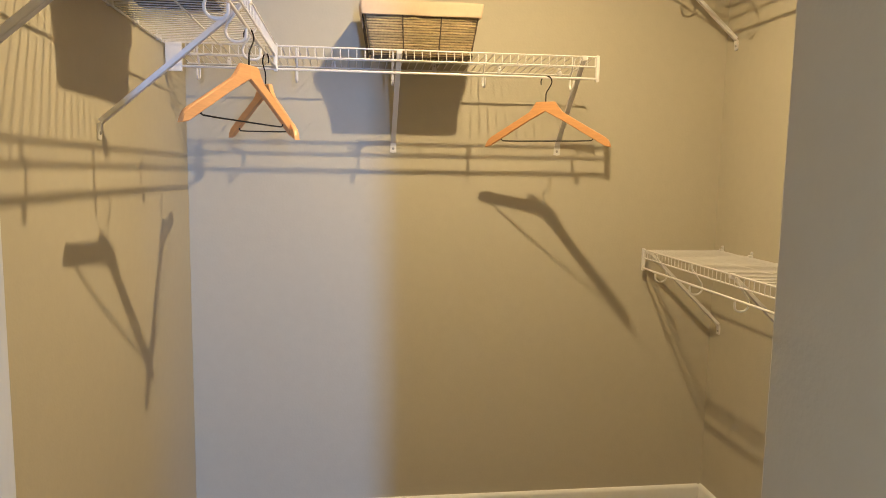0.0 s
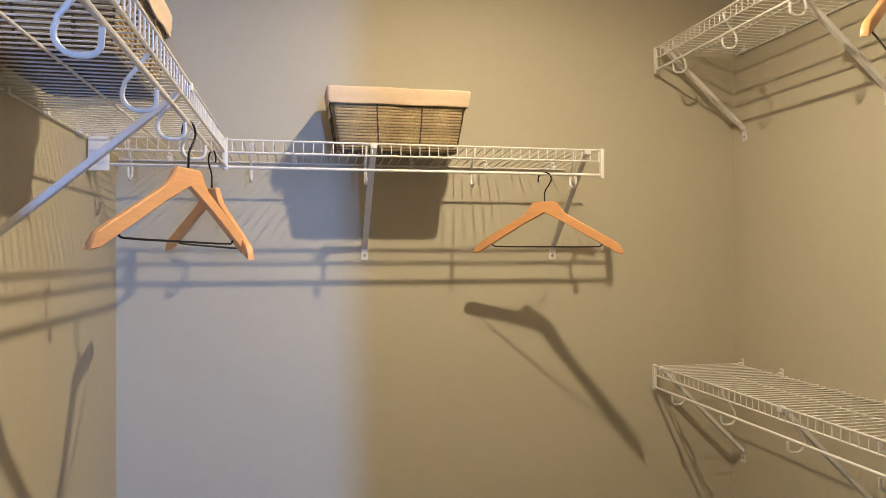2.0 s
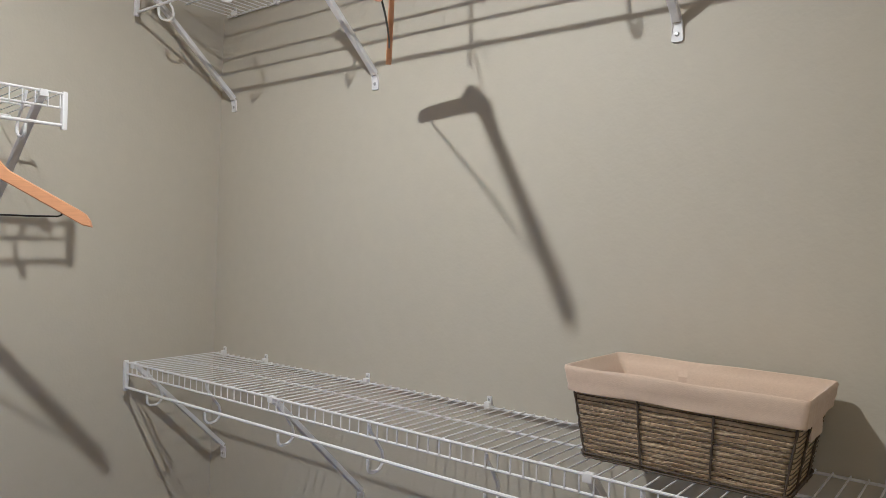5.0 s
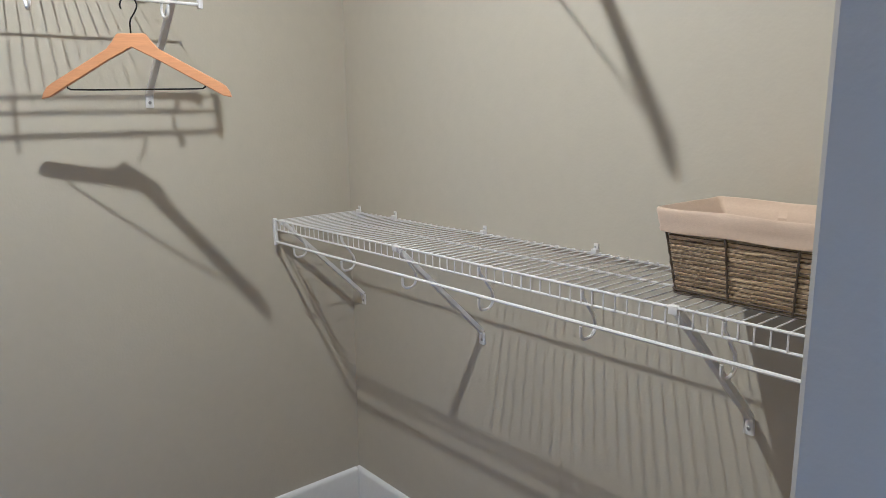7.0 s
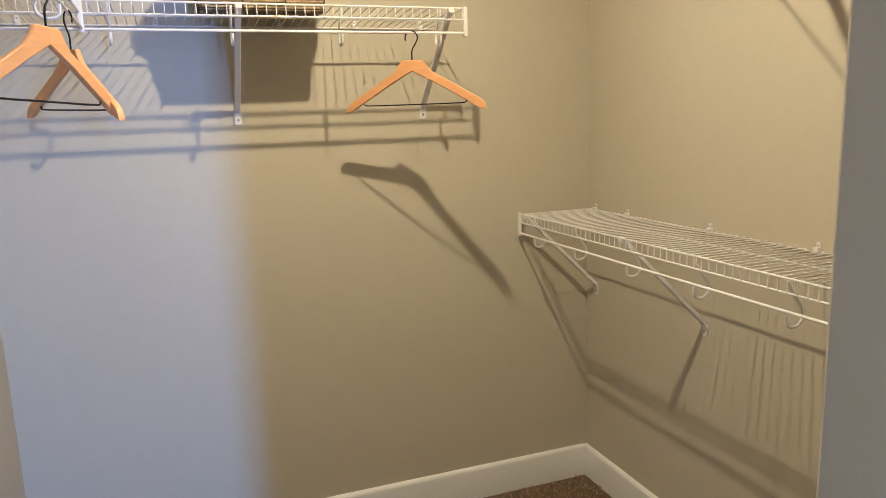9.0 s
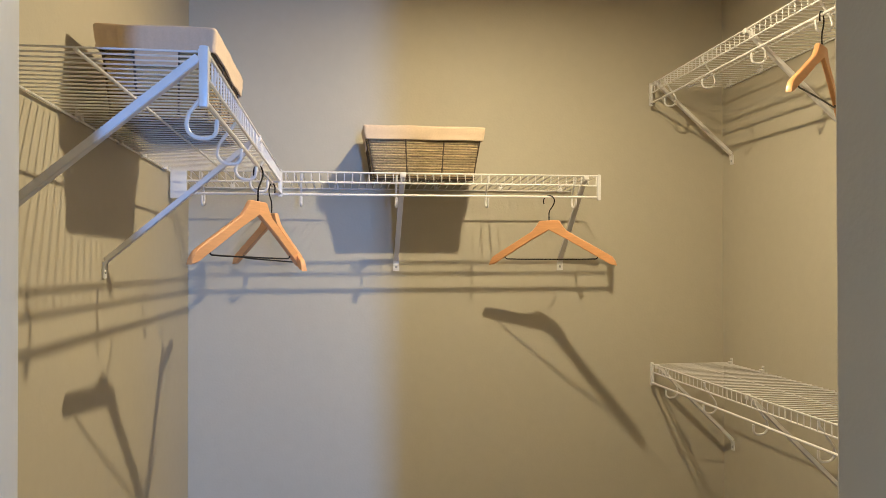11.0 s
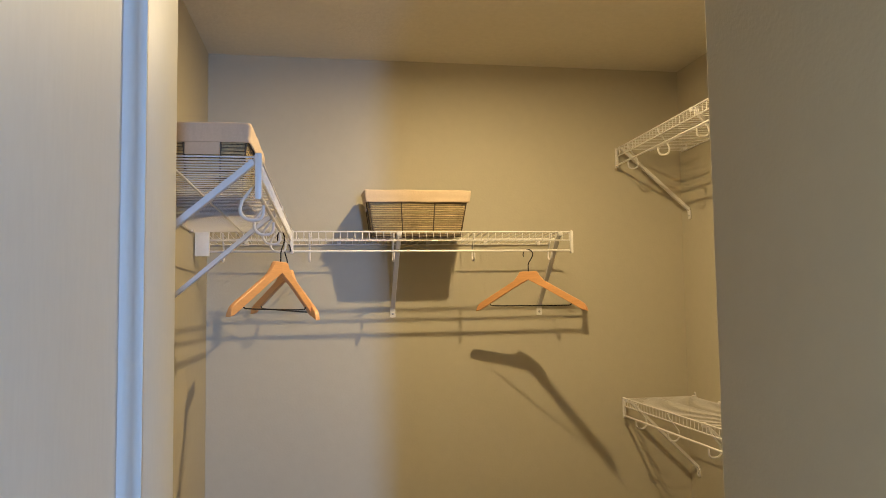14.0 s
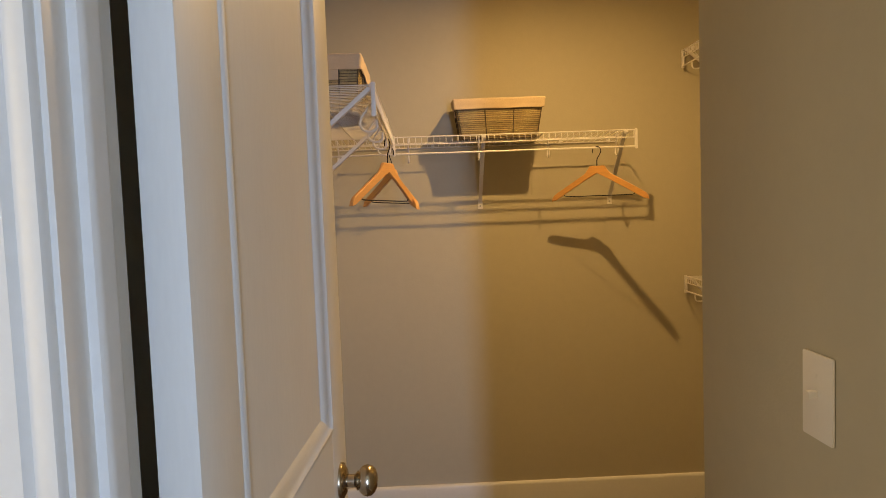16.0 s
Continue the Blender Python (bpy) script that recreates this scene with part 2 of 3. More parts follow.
# door frame: jambs with stops, casings on both faces
for x, s in ((JL, 1), (JR, -1)):
    jamb = Geo().box((min(x, x - s * 0.02), YO, 0), (max(x, x - s * 0.02), YF, DOOR_H), 0.0015)
    setting("door_jamb", jamb, M_TRIM, "white painted door jamb", "door frame")
    stop = [(0, 0), (0, 0.036), (0.008, 0.036), (0.0105, 0.033), (0.0115, 0.028), (0.0115, 0.008), (0.0105, 0.003), (0.008, 0)]
    setting("door_stop", Geo().extrude(stop, (x, YO + 0.035, 0), (x, YO + 0.035, DOOR_H), (s, 0, 0), (0, 1, 0)), M_TRIM, "white wooden door stop strip", "door frame")
    casing = [(0, 0), (0.004, 0.0), (0.009, 0.003), (0.0105, 0.011), (0.0085, 0.015), (0.0085, 0.019), (0.015, 0.024), (0.0165, 0.036), (0.0165, 0.058), (0.013, 0.062), (0, 0.062)]
    setting("door_casing", Geo().extrude(casing, (x - s * 0.005, YO, 0), (x - s * 0.005, YO, DOOR_H + 0.06), (0, -1, 0), (-s, 0, 0)), M_TRIM, "white moulded door casing", "door frame")
    if s < 0:
        setting("door_casing", Geo().extrude(casing, (x - s * 0.005, YF, 0), (x - s * 0.005, YF, DOOR_H + 0.06), (0, 1, 0), (-s, 0, 0)), M_TRIM, "white moulded door casing", "door frame")
setting("door_head", Geo().box((JL - 0.02, YO, DOOR_H), (JR + 0.02, YF, DOOR_H + 0.02)).box((JL - 0.06, YO - 0.016, DOOR_H + 0.06), (JR + 0.06, YO, DOOR_H + 0.12)).box((JL - 0.06, YF, DOOR_H + 0.06), (JR + 0.06, YF + 0.016, DOOR_H + 0.12)), M_TRIM, "white painted door head", "door frame")

# window of the room outside
window = tagged(part("window_1", Geo().box((wx0, RY0 - 0.07, wz0), (wx0 + 0.03, RY0 - 0.03, wz1)).box((wx1 - 0.03, RY0 - 0.07, wz0), (wx1, RY0 - 0.03, wz1)), M_TRIM), "white framed narrow window", "window", kind="structure")

# ---- the door, standing open along the entry ----
DW, DT = 0.699, 0.040
ang = math.degrees(math.atan2(1.164 - 0.468, -0.122 + 0.168))
door = thing("door_1", pose(-0.168, 0.468, 0.012, 0, 0, ang), "white two-panel closet door standing open", "door")
door["kind"] = "structure"
# local: x along the leaf from the hinge, y = 0 the visible face, +y behind it
DH = 2.02
ST = 0.115
zs = [(0.0, 0.22), (0.93, 1.05), (DH - 0.125, DH)]
for x0 in (0.0, DW - ST):
    part("stile", Geo().box((x0, 0, 0), (x0 + ST, DT, DH), 0.0015), M_DOOR, door)
for z0, z1 in zs:
    part("rail", Geo().box((ST, 0.0005, z0), (DW - ST, DT - 0.0005, z1)), M_DOOR, door)
for z0, z1 in ((0.22, 0.93), (1.05, DH - 0.125)):
    part("panel", Geo().box((ST, 0.012, z0), (DW - ST, DT - 0.012, z1)), M_DOOR, door)
    for face, s in ((0.0005, 1), (DT - 0.0005, -1)):
        prof = [(0, 0.0), (0.004, -0.003), (0.010, -0.004), (0.015, 0.001), (0.020, 0.002), (0.030, 0.009), (0.033, 0.0115)]
        loops = []
        for u, d in prof:
            loops.append([(ST + u, face + s * d, z0 + u), (DW - ST - u, face + s * d, z0 + u), (DW - ST - u, face + s * d, z1 - u), (ST + u, face + s * d, z1 - u)])
        part("moulding", Geo().loft(loops, closed_ends=False), M_DOOR, door)
KX, KZ = DW - 0.062, 0.945
for s, y0 in ((-1, 0.0), (1, DT)):
    turn = pose(KX, y0, KZ, 90 if s < 0 else -90)
    part("rosette", Geo().lathe([(0.0005, 0), (0.033, 0), (0.033, 0.003), (0.031, 0.006), (0.026, 0.008), (0.022, 0.011), (0.014, 0.012)], turn), M_KNOB, door, "satin nickel rosette")
    part("knob", Geo().lathe([(0.011, 0.011), (0.0115, 0.026), (0.016, 0.029), (0.0175, 0.031), (0.016, 0.033), (0.021, 0.036), (0.0265, 0.042), (0.028, 0.049), (0.0265, 0.056), (0.021, 0.062), (0.012, 0.066), (0.0005, 0.067)], turn), M_KNOB, door, "satin nickel round door knob")
part("latch", Geo().box((DW, 0.008, KZ - 0.028), (DW + 0.002, DT - 0.008, KZ + 0.028)), M_KNOB, door, "satin nickel latch plate")
for hz in (0.2, 1.0, 1.8):
    part("hinge", Geo().tube([(-0.004, DT + 0.004, hz - 0.045), (-0.004, DT + 0.004, hz + 0.045)], 0.006, 10), M_KNOB, door, "satin nickel hinge")

# ---- ceiling lamp over the closet ----
lamp = thing("ceiling_lamp", pose(LAMP[0], LAMP[1], H), "small white enamel ceiling lamp with a lit bulb", "lamp")
part("shade", Geo().lathe([(0.0005, 0), (0.058, 0), (0.060, -0.006), (0.060, -0.018), (0.0585, -0.020), (0.057, -0.018), (0.056, -0.012), (0.0005, -0.011)], Matrix.Identity(4)), M_PLATE, lamp)
bulb = part("bulb", Geo().lathe([(0.012, -0.0115), (0.016, -0.025), (0.020, -0.036), (0.020, -0.046), (0.016, -0.054), (0.009, -0.058), (0.0005, -0.059)], Matrix.Identity(4)), M_BULB, lamp, "lit round bulb")
bulb.visible_shadow = False


# ---- wire shelves ----
LIP, ROD = 0.030, 0.068


def wire_mesh(D, rise):
    pts = [(0, -0.004, 0.0), (0, -D + 0.004, rise)] + arc((0, -D + 0.004, rise - 0.004), 0.004, 90, 180, 3, "yz") + [(0, -D, rise - LIP)]
    return Geo().tube(pts, 0.0015, 6).mesh("wire")


def hook_mesh(D):
    pts = [(0, -D + 0.001, -0.004), (0, -D + 0.004, -0.018), (0, -D + 0.022, -0.042), (0, -D + 0.040, -0.066)]
    pts += arc((0, -D + 0.022, -0.081), 0.021, 30, -90, 8, "yz") + arc((0, -D + 0.014, -0.088), 0.014, -90, -165, 5, "yz") + [(0, -D - 0.0005, -ROD - 0.006)]
    return Geo().tube(pts, 0.0033, 8).mesh("rod_hook")


def brace_meshes(D, drop, rise):
    a, b = Vector((0, -D + 0.006, rise - 0.012)), Vector((0, -0.010, -drop + 0.02))
    along = (b - a).normalized()
    out = Vector((1, 0, 0)).cross(along).normalized()
    w, d, c = 0.0082, 0.0115, 0.0016
    sec = [(-w + c, 0), (w - c, 0), (w, c), (w, d), (w - 0.0014, d), (w - 0.0014, 0.0018), (-w + 0.0014, 0.0018), (-w + 0.0014, d), (-w, d), (-w, c)]
    loops = [[p + Vector((u, 0, 0)) + out * q for u, q in sec] for p in (a, a.lerp(b, 0.5), b)]
    strap = Geo().loft(loops).mesh("strap")
    f = Geo()
    prof = [(-0.0098, 0.020), (0.0098, 0.020), (0.0112, -0.011), (0.0108, -0.0135), (0.009, -0.0145), (0.0, -0.0155), (-0.009, -0.0145), (-0.0108, -0.0135), (-0.0112, -0.011)]
    f.loft([[(u, y, -drop + q) for u, q in prof] for y in (-0.0008, -0.0042)])
    for side in (-1, 1):
        f.loft([[(side * 0.0082, -0.004, -drop + 0.020), (side * 0.0098, -0.004, -drop + 0.020), (side * 0.0098, -0.018, -drop + 0.034), (side * 0.0082, -0.018, -drop + 0.034)],
                [(side * 0.0090, -0.004, -drop - 0.004), (side * 0.0106, -0.004, -drop - 0.004), (side * 0.0100, -0.008, -drop + 0.018), (side * 0.0084, -0.008, -drop + 0.018)]])
    foot = f.mesh("foot")
    screw = Geo().lathe([(0.0035, 0), (0.0045, 0.001), (0.003, 0.0025), (0.0004, 0.0028)], pose(0, -0.0042, -drop - 0.001, 90), 12).mesh("screw")
    cap = Geo().box((-0.0085, -D - 0.0045, rise - 0.011), (0.0085, -D + 0.010, rise + 0.0042), 0.002).mesh("front_clip")
    return strap, foot, screw, cap


CLIP = Geo().box((-0.0075, -0.014, -0.008), (0.0075, -0.0006, 0.008), 0.002).box((-0.006, -0.005, 0.007), (0.006, -0.0006, 0.020), 0.0015).mesh("wall_clip")
CLIP_SCREW = Geo().lathe([(0.002, 0), (0.0028, 0.001), (0.0004, 0.002)], pose(0, -0.005, 0.0125, 90), 10).mesh("screw")


def wire_shelf(m, D, length, braces, hooks, clips, drop, label, caps=(True, True), rise=0.0):
    sh = thing("wire_shelf", m, label, "shelf", "closet shelves")
    WIRE, HOOK = wire_mesh(D, rise), hook_mesh(D)
    END_CAP = Geo().box((-0.006, -D - 0.006, -0.078), (0.006, -D + 0.007, 0.006), 0.004).mesh("end_cap")
    n = int((length - 0.012) / 0.0254)
    for k in range(n + 1):
        part("wire", WIRE, M_WIRE, sh, m=pose(0.008 + k * 0.0254, 0, 0))
    for nm, y, z, r in (("back_rod", -0.006, -0.0042, 0.0027), ("middle_rod", -D * 0.5, rise * 0.5 - 0.0042, 0.0026), ("front_rod", -D - 0.0005, rise + 0.001, 0.0027), ("lip_rod", -D + 0.0025, rise - LIP, 0.0027), ("hanging_rod", -D, rise - ROD, 0.0038)):
        part(nm, Geo().tube([(0.002, y, z), (length * 0.5, y, z), (length - 0.002, y, z)], r, 8), M_WIRE, sh)
    strap, foot, screw, cap = brace_meshes(D, drop, rise)
    for x in braces:
        b = part("brace", strap, M_WIRE, sh, m=pose(x, 0, 0))
        part("foot", foot, M_WIRE, b)
        part("screw", screw, M_STEEL, b, "steel screw")
        part("front_clip", cap, M_WIRE, b)
    for x in hooks:
        part("rod_hook", HOOK, M_WIRE, sh, m=pose(x, 0, rise))
    for x in clips:
        c = part("wall_clip", CLIP, M_WIRE, sh, m=pose(x, 0, 0))
        part("screw", CLIP_SCREW, M_STEEL, c)
    for x, on in ((0.0, caps[0]), (length, caps[1])):
        if on:
            part("end_cap", END_CAP, M_WIRE, sh, m=pose(x, 0, rise))
    return sh


Z_MID, Z_HI, Z_LO = 1.722, 2.092, 1.066
D_BACK, D_LEFT, D_RIGHT = 0.286, 0.329, 0.296
back_x0 = -0.390
back_shelf = wire_shelf(pose(back_x0, YB, Z_MID - 0.020), D_BACK, 0.948 - back_x0, [0.308 - back_x0, 0.904 - back_x0], [x - back_x0 for x in (-0.30, -0.007, 0.288, 0.58, 0.87)],
                        [x - back_x0 for x in (-0.25, 0.1, 0.45, 0.684, 0.903)], 0.276, "white coated wire shelf with hanging rod on the back wall", (False, True), 0.020)
part("corner_bracket", Geo().box((0.0, -D_BACK - 0.007, -0.064), (0.048, -D_BACK + 0.006, 0.025), 0.003), M_WIRE, back_shelf, "white plastic corner bracket")
left_y0 = 1.592
wire_shelf(pose(XL, left_y0, Z_MID + 0.020, 0, 0.9, 90), D_LEFT, 2.825 - left_y0, [0.014, 2.245 - left_y0], [y - left_y0 for y in (1.69, 1.955, 2.19, 2.44)],
           [y - left_y0 for y in (1.70, 2.073, 2.331, 2.534, 2.76)], 0.300, "white coated wire shelf with hanging rod beside the door")
right_y0 = 3.095
for z, drop, tilt, lab in ((Z_HI, 0.280, -0.75, "high"), (Z_LO, 0.302, -0.4, "low")):
    wire_shelf(pose(XR, right_y0, z, 0, tilt, -90), D_RIGHT, right_y0 - CY - 0.012, [right_y0 - y for y in (3.055, 2.47, 1.70)], [right_y0 - y for y in (2.982, 2.718, 2.443, 2.170, 1.892, 1.611, 1.335)],
               [right_y0 - y for y in (3.06, 2.862, 2.458, 2.086, 1.70, 1.33)], drop, lab + " white coated wire shelf with hanging rod on the side wall")


# ---- hangers ----
def wooden_hanger(m, label):
    """A contoured hanger; its origin is where the hook rests on the rod."""
    h = thing("coat_hanger", m, label, "hanger", "wooden hangers")
    zt = -0.080
    hook = arc((0, 0, -0.018), 0.0185, 205, -35, 18) + [(0.011, 0, -0.036), (0.003, 0, -0.047), (0, 0, -0.057), (0, 0, zt - 0.012)]
    part("hook", Geo().tube(hook, 0.0019, 8), M_BLACK, h, "black metal hook")
    top = [(0.0, 0.0), (0.031, 0.0), (0.034, -0.001), (0.046, -0.018), (0.06, -0.033), (0.09, -0.050), (0.2, -0.110), (0.212, -0.118), (0.221, -0.131), (0.2245, -0.1435)]
    low = [(0.0, -0.031), (0.06, -0.0605), (0.16, -0.1155), (0.205, -0.1405), (0.2245, -0.1445)]
    xs = [0.0, 0.01, 0.02, 0.029, 0.032, 0.035, 0.04, 0.046, 0.053, 0.06, 0.075, 0.09, 0.11, 0.13, 0.15, 0.17, 0.185, 0.198, 0.206, 0.212, 0.217, 0.221, 0.2235, 0.2245]
    for s in (-1, 1):
        loops = []
        for x in xs:
            zu, zl = np.interp(x, *zip(*top)), np.interp(x, *zip(*low))
            u = x / 0.2245
            y, dep = 0.013 * u ** 1.15, 0.0054 + 0.0010 * u
            c, hh = zt + (zu + zl) / 2, (zu - zl) / 2
            b = min(0.0022, hh * 0.6)
            loops.append([(s * x * 0.955, y + p, c + q) for p, q in ((dep, hh - b), (dep - b, hh), (-dep + b, hh), (-dep, hh - b), (-dep, -hh + b), (-dep + b, -hh), (dep - b, -hh), (dep, -hh + b))])
        part("arm", Geo().loft(loops), M_WOOD, h)
    zb = zt - 0.124
    bar = [(-0.158, 0.0095, zb + 0.012), (-0.155, 0.0095, zb + 0.003), (-0.149, 0.0092, zb)] + [(x, 0.0090 - 0.003 * math.cos(x * 9), zb - 0.001) for x in (-0.10, -0.05, 0.0, 0.05, 0.10)] + [(0.149, 0.0092, zb), (0.155, 0.0095, zb + 0.003), (0.158, 0.0095, zb + 0.012)]
    part("trouser_bar", Geo().tube(bar, 0.002, 8), M_BLACK, h, "black metal trouser bar")
    return h


ZR = Z_MID - ROD + 0.0038
first = wooden_hanger(pose(0.780, YB - D_BACK, ZR, 0, 0, -35.5), "light wooden coat hanger with black hook and trouser bar")
copy_thing(first, pose(XL + D_LEFT, 2.235, ZR + 0.009, 0, 1.7, 63.5))
copy_thing(first, pose(XL + D_LEFT, 2.555, ZR + 0.001, 0, -1.8, 120.5))
copy_thing(first, pose(XR - D_RIGHT, 2.148, Z_HI - ROD + 0.0038 + 0.0146, 0, 0, 40))


# ---- baskets ----
def rounded_rect(lx, ly, r, z, step=0.012, counts=None):
    """A ring of points round a rounded rectangle; counts fixes the pieces of its long and short sides."""
    pts = []
    for cx, cy, a0 in ((lx / 2 - r, ly / 2 - r, 0), (-lx / 2 + r, ly / 2 - r, 90), (-lx / 2 + r, -ly / 2 + r, 180), (lx / 2 - r, -ly / 2 + r, 270)):
        corner = [(cx + r * math.cos(radians(a0 + 90 * k / 5)), cy + r * math.sin(radians(a0 + 90 * k / 5))) for k in range(6)]
        pts += corner
    full = []
    m = len(pts)
    for i in range(m):
        a, b = pts[i], pts[(i + 1) % m]
        steps = max(1, round(math.dist(a, b) / step))
        if counts:
            steps = 1 if i % 6 != 5 else counts[0] if abs(a[0] - b[0]) > abs(a[1] - b[1]) else counts[1]
        full += [(a[0] + (b[0] - a[0]) * k / steps, a[1] + (b[1] - a[1]) * k / steps) for k in range(steps)]
    return [(x, y, z) for x, y in full]


def rope(points, r, twist, phase):
    """A closed two-strand cord along a ring of points."""
    pts = [Vector(p) for p in points]
    n, loops = len(pts), []
    for i, p in enumerate(pts):
        along = (pts[(i + 1) % n] - pts[i - 1]).normalized()
        side = along.cross(Vector((0, 0, 1))).normalized()
        up = side.cross(along)
        loop = []
        for k in range(7):
            a = 2 * math.pi * k / 7
            q = r * (0.74 + 0.36 * abs(math.cos(a - i * twist - phase)))
            loop.append(p + q * (math.cos(a) * side + math.sin(a) * up))
        loops.append(loop)
    return Geo().loft(loops, ring=True)


def basket(m, lx, ly, h, band, label, seed, patch=False):
    b = thing("storage_basket", m, label, "basket", "lined baskets")
    taper = 0.86

    def size(z):
        k = taper + (1 - taper) * z / h
        return lx * k, ly * k

    rows = int((h - band * 0.7) / 0.0080)
    for k in range(rows):
        z = 0.006 + k * 0.0080
        sx, sy = size(z)
        ring = rounded_rect(sx - 0.012, sy - 0.012, 0.011, z, 0.0021)
        g = []
        for i, (x, y, zz) in enumerate(ring):
            d = 0.0024 * noise.noise(Vector((x * 30, y * 30, k * 3.1 + seed)))
            q = math.hypot(x, y)
            g.append((x + d * x / q, y + d * y / q, zz + 0.0030 * noise.noise(Vector((x * 22 + 7, y * 22, k * 1.7 + seed)))))
        part("cord", rope(g, 0.0046, 0.62, k * 1.3), M_CORD, b)
        part("ring_wire", Geo().tube(rounded_rect(sx - 0.0006, sy - 0.0006, 0.014, z + 0.0040, 0.03), 0.0008, 5, ring=True), M_RIB, b)
    for fx, fy in [(u, s) for u in (-0.5, -1 / 6, 1 / 6, 0.5) for s in (-0.5, 0.5)] + [(s, u) for s in (-0.5, 0.5) for u in (-0.2, 0.2)]:
        pts = []
        for k in range(25):
            z = (h - 0.012) * k / 24
            sx, sy = size(z)
            ins = 0.006 if abs(fx) == 0.5 and abs(fy) == 0.5 else 0.0
            wob = 0.0003 * math.sin(k * 2.2)
            pts.append((fx * (sx + 0.003) - math.copysign(ins, fx) + (wob if abs(fy) == 0.5 else 0), fy * (sy + 0.003) - math.copysign(ins, fy) + (0 if abs(fy) == 0.5 else wob), z + 0.002))
        part("rib", Geo().tube(pts, [0.0021 + 0.0006 * math.sin(k * 1.57) for k in range(25)], 6), M_RIB, b)
    for z, grow in ((0.0035, 0.002), (0.0095, 0.003)):
        sx, sy = size(z)
        part("base_rod", Geo().tube(rounded_rect(sx + grow, sy + grow, 0.014, z, 0.03), 0.0019, 6, ring=True), M_RIB, b)
    sx, sy = size(0.004)
    part("bottom", Geo().loft([rounded_rect(sx - 0.01, sy - 0.01, 0.02, z) for z in (0.001, 0.006)]), M_RIB, b, "dark woven bottom")
    loops = []
    for n_, (dz, grow) in enumerate(((-band - 0.001, 0.008), (-band, 0.013), (-band + 0.004, 0.0145), (-band + 0.009, 0.012), (-band * 0.55, 0.0135), (-band * 0.25, 0.012), (-0.006, 0.0105), (-0.002, 0.0085), (0.0, 0.005), (-0.0005, 0.001), (-0.005, -0.004), (-0.014, -0.014), (-0.026, -0.034), (-0.06, -0.038), (-h * 0.55, -0.042), (-h + 0.014, -0.048))):
        z = h + dz
        qx, qy = size(z)
        ring = rounded_rect(qx + grow, qy + grow, 0.008, z, counts=(84, 44))
        out = []
        for x, y, zz in ring:
            q = math.hypot(x, y)
            soft = 0.0026 * noise.noise(Vector((x * 14, y * 14, zz * 30 + seed))) + 0.0013 * noise.noise(Vector((x * 34, y * 34, zz * 90 + seed)))
            gather = 0.0016 * abs(math.sin((x + y) * 190)) * max(0.0, 1 - 14 * (lx / 2 - abs(x)) / lx) if n_ < 6 else 0.0
            sag = 0.0020 * noise.noise(Vector((x * 11 + 3, y * 11, seed))) if n_ in (0, 1, 2, 7, 8, 9) else 0.0
            soft *= 0.45 if n_ > 10 else 1.0
            out.append((x + (soft - gather) * x / q, y + (soft - gather) * y / q, zz + sag))
        loops.append(out)
    liner = Geo().loft(loops, closed_ends=False)
    liner.add(loops[-1], [tuple(range(len(loops[-1])))])
    part("liner", liner, M_LINER, b, "cream cotton liner folded over the rim")
    if patch:
        for s in (-1, 1):
            z0, z1 = h - band - 0.030, h - band + 0.004
            qx = size((z0 + z1) / 2)[0] / 2
            part("handle_opening", Geo().box((s * qx - 0.002 + 0.002 * s, -0.040, z0), (s * qx + 0.002 + 0.002 * s, 0.040, z1), 0.0015), M_LINER, b, "cream liner showing in the handle opening")
    return b


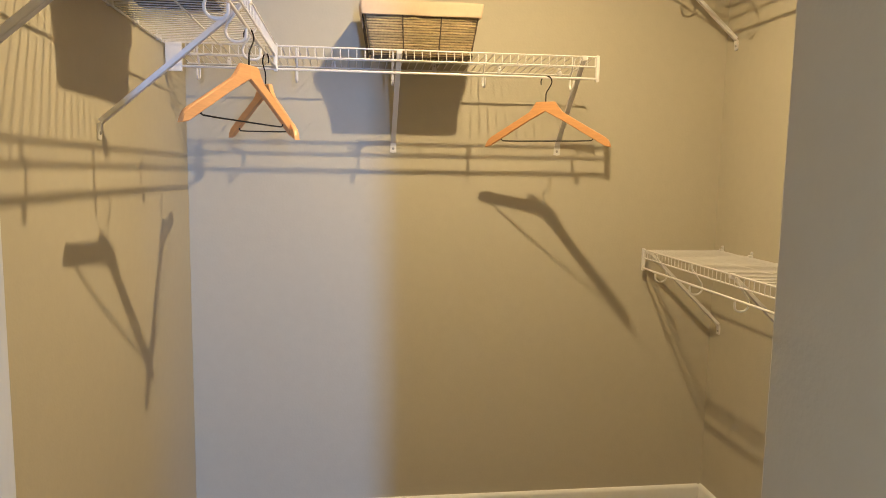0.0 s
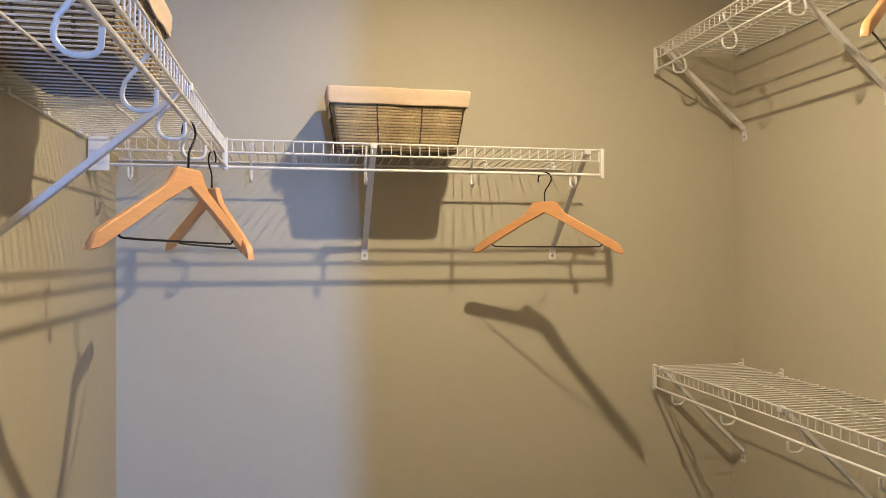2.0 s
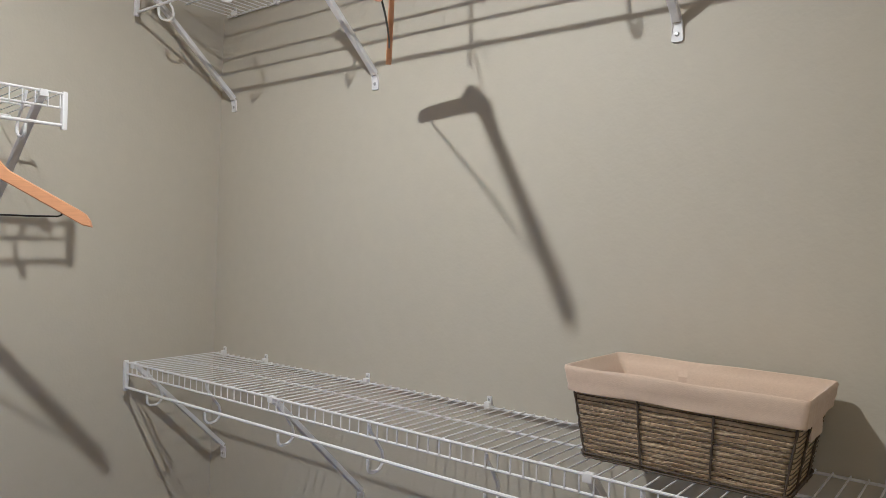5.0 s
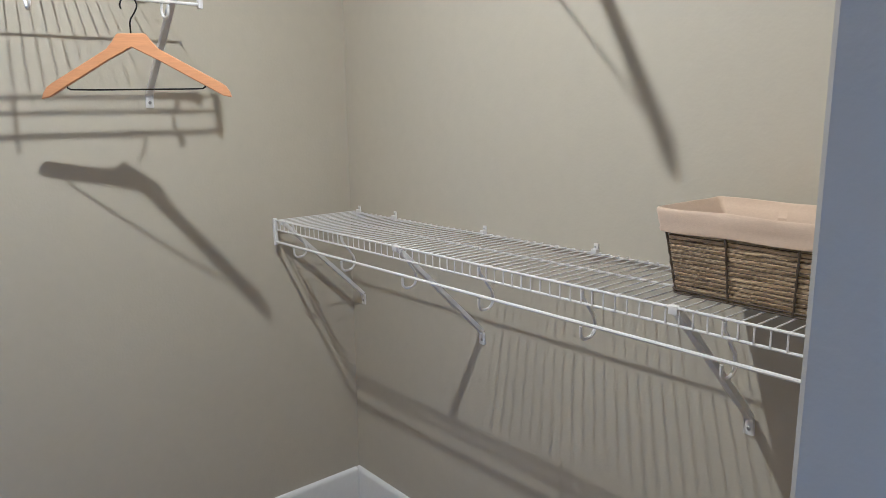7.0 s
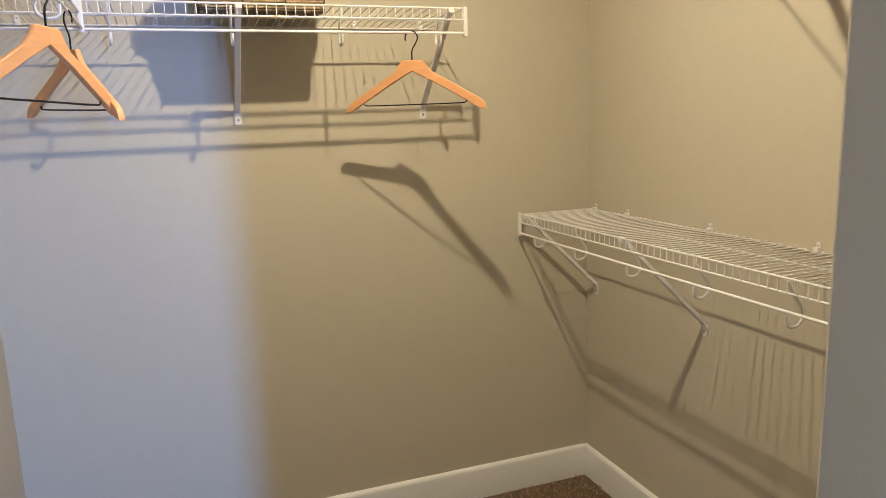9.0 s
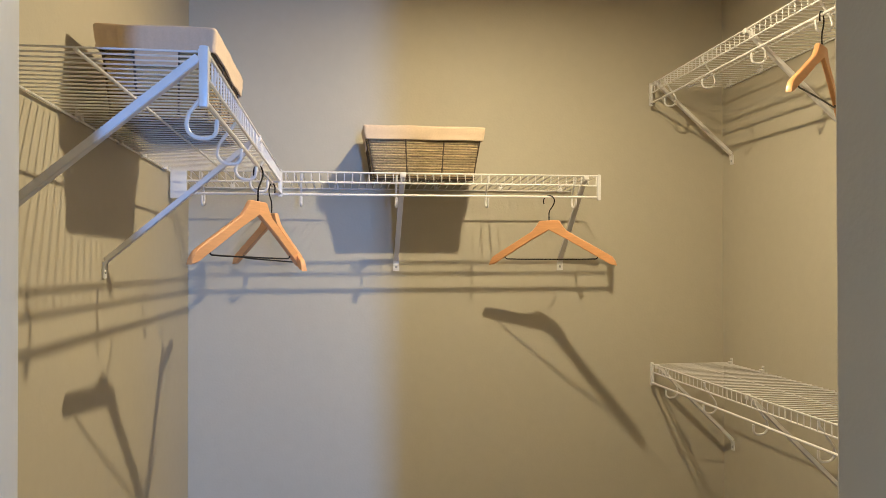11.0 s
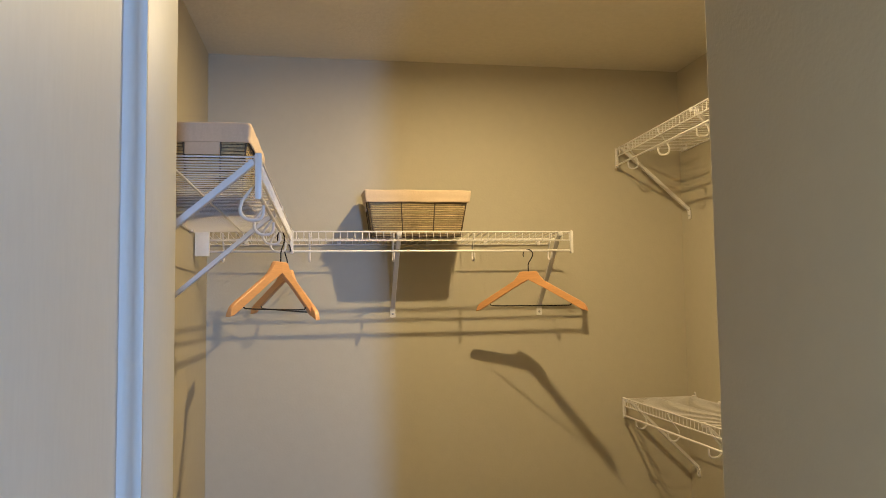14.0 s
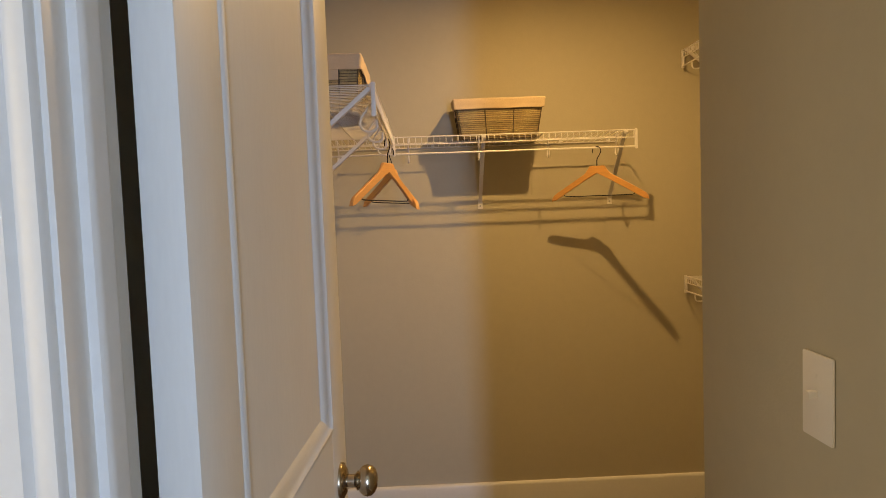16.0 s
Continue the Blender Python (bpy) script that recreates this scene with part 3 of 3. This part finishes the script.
basket(pose(0.380, 2.967, Z_MID - 0.0085, 3.5, 0, 0), 0.380, 0.212, 0.169, 0.043, "woven seagrass basket with folded cream liner on the back shelf", 1.0, True)
basket(pose(-0.238, 2.225, Z_MID + 0.0115, 0, 0.9, 90), 0.385, 0.218, 0.172, 0.046, "woven seagrass basket with grey-cream liner near the shelf corner", 5.0, True)
basket(pose(1.407, 1.592, Z_LO + 0.0125, 0, 0, 90), 0.368, 0.205, 0.153, 0.041, "open woven seagrass basket with cream liner on the low shelf", 9.0, True)

# ---- light switch ----
sw = thing("light_switch", pose(CX, 0.801, 1.163, 0, 0, -90), "ivory toggle light switch on the entry wall", "light switch")
part("plate", Geo().box((-0.038, -0.006, -0.061), (0.038, -0.0005, 0.061), 0.003), M_PLATE, sw)
part("toggle", Geo().box((-0.0045, -0.019, -0.001), (0.0045, -0.005, 0.009), 0.0015), M_PLATE, sw)
for z in (-0.03, 0.03):
    part("screw", Geo().lathe([(0.0025, 0), (0.0032, 0.0008), (0.0004, 0.0014)], pose(0, -0.006, z, 90), 10), M_PLATE, sw)

# ---- carpet pile ----
rng = np.random.default_rng(3)
N = 26000
px, py = rng.uniform(XL + 0.016, XR - 0.016, N), rng.uniform(CY + 0.02, YB - 0.016, N)
lean, rad, tall = rng.uniform(-0.006, 0.006, (N, 2)), rng.uniform(0.0022, 0.0042, N), rng.uniform(0.006, 0.013, N)
turn0 = rng.uniform(0, 2 * math.pi, N)
verts = np.zeros((N, 4, 3))
for k in range(3):
    verts[:, k, 0], verts[:, k, 1] = px + rad * np.cos(turn0 + k * 2.094), py + rad * np.sin(turn0 + k * 2.094)
verts[:, 3] = np.stack([px + lean[:, 0], py + lean[:, 1], tall], 1)
base = np.arange(N)[:, None] * 4
faces = np.concatenate([base + np.array(f) for f in ((0, 1, 3), (1, 2, 3), (2, 0, 3))])
pile = bpy.data.meshes.new("carpet_pile")
pile.from_pydata(verts.reshape(-1, 3).tolist(), [], faces.tolist())
pile.materials.append(M_TUFT)
tagged(new("carpet_pile", pile), "brown speckled carpet pile on the closet floor", "carpet", kind="stuff")
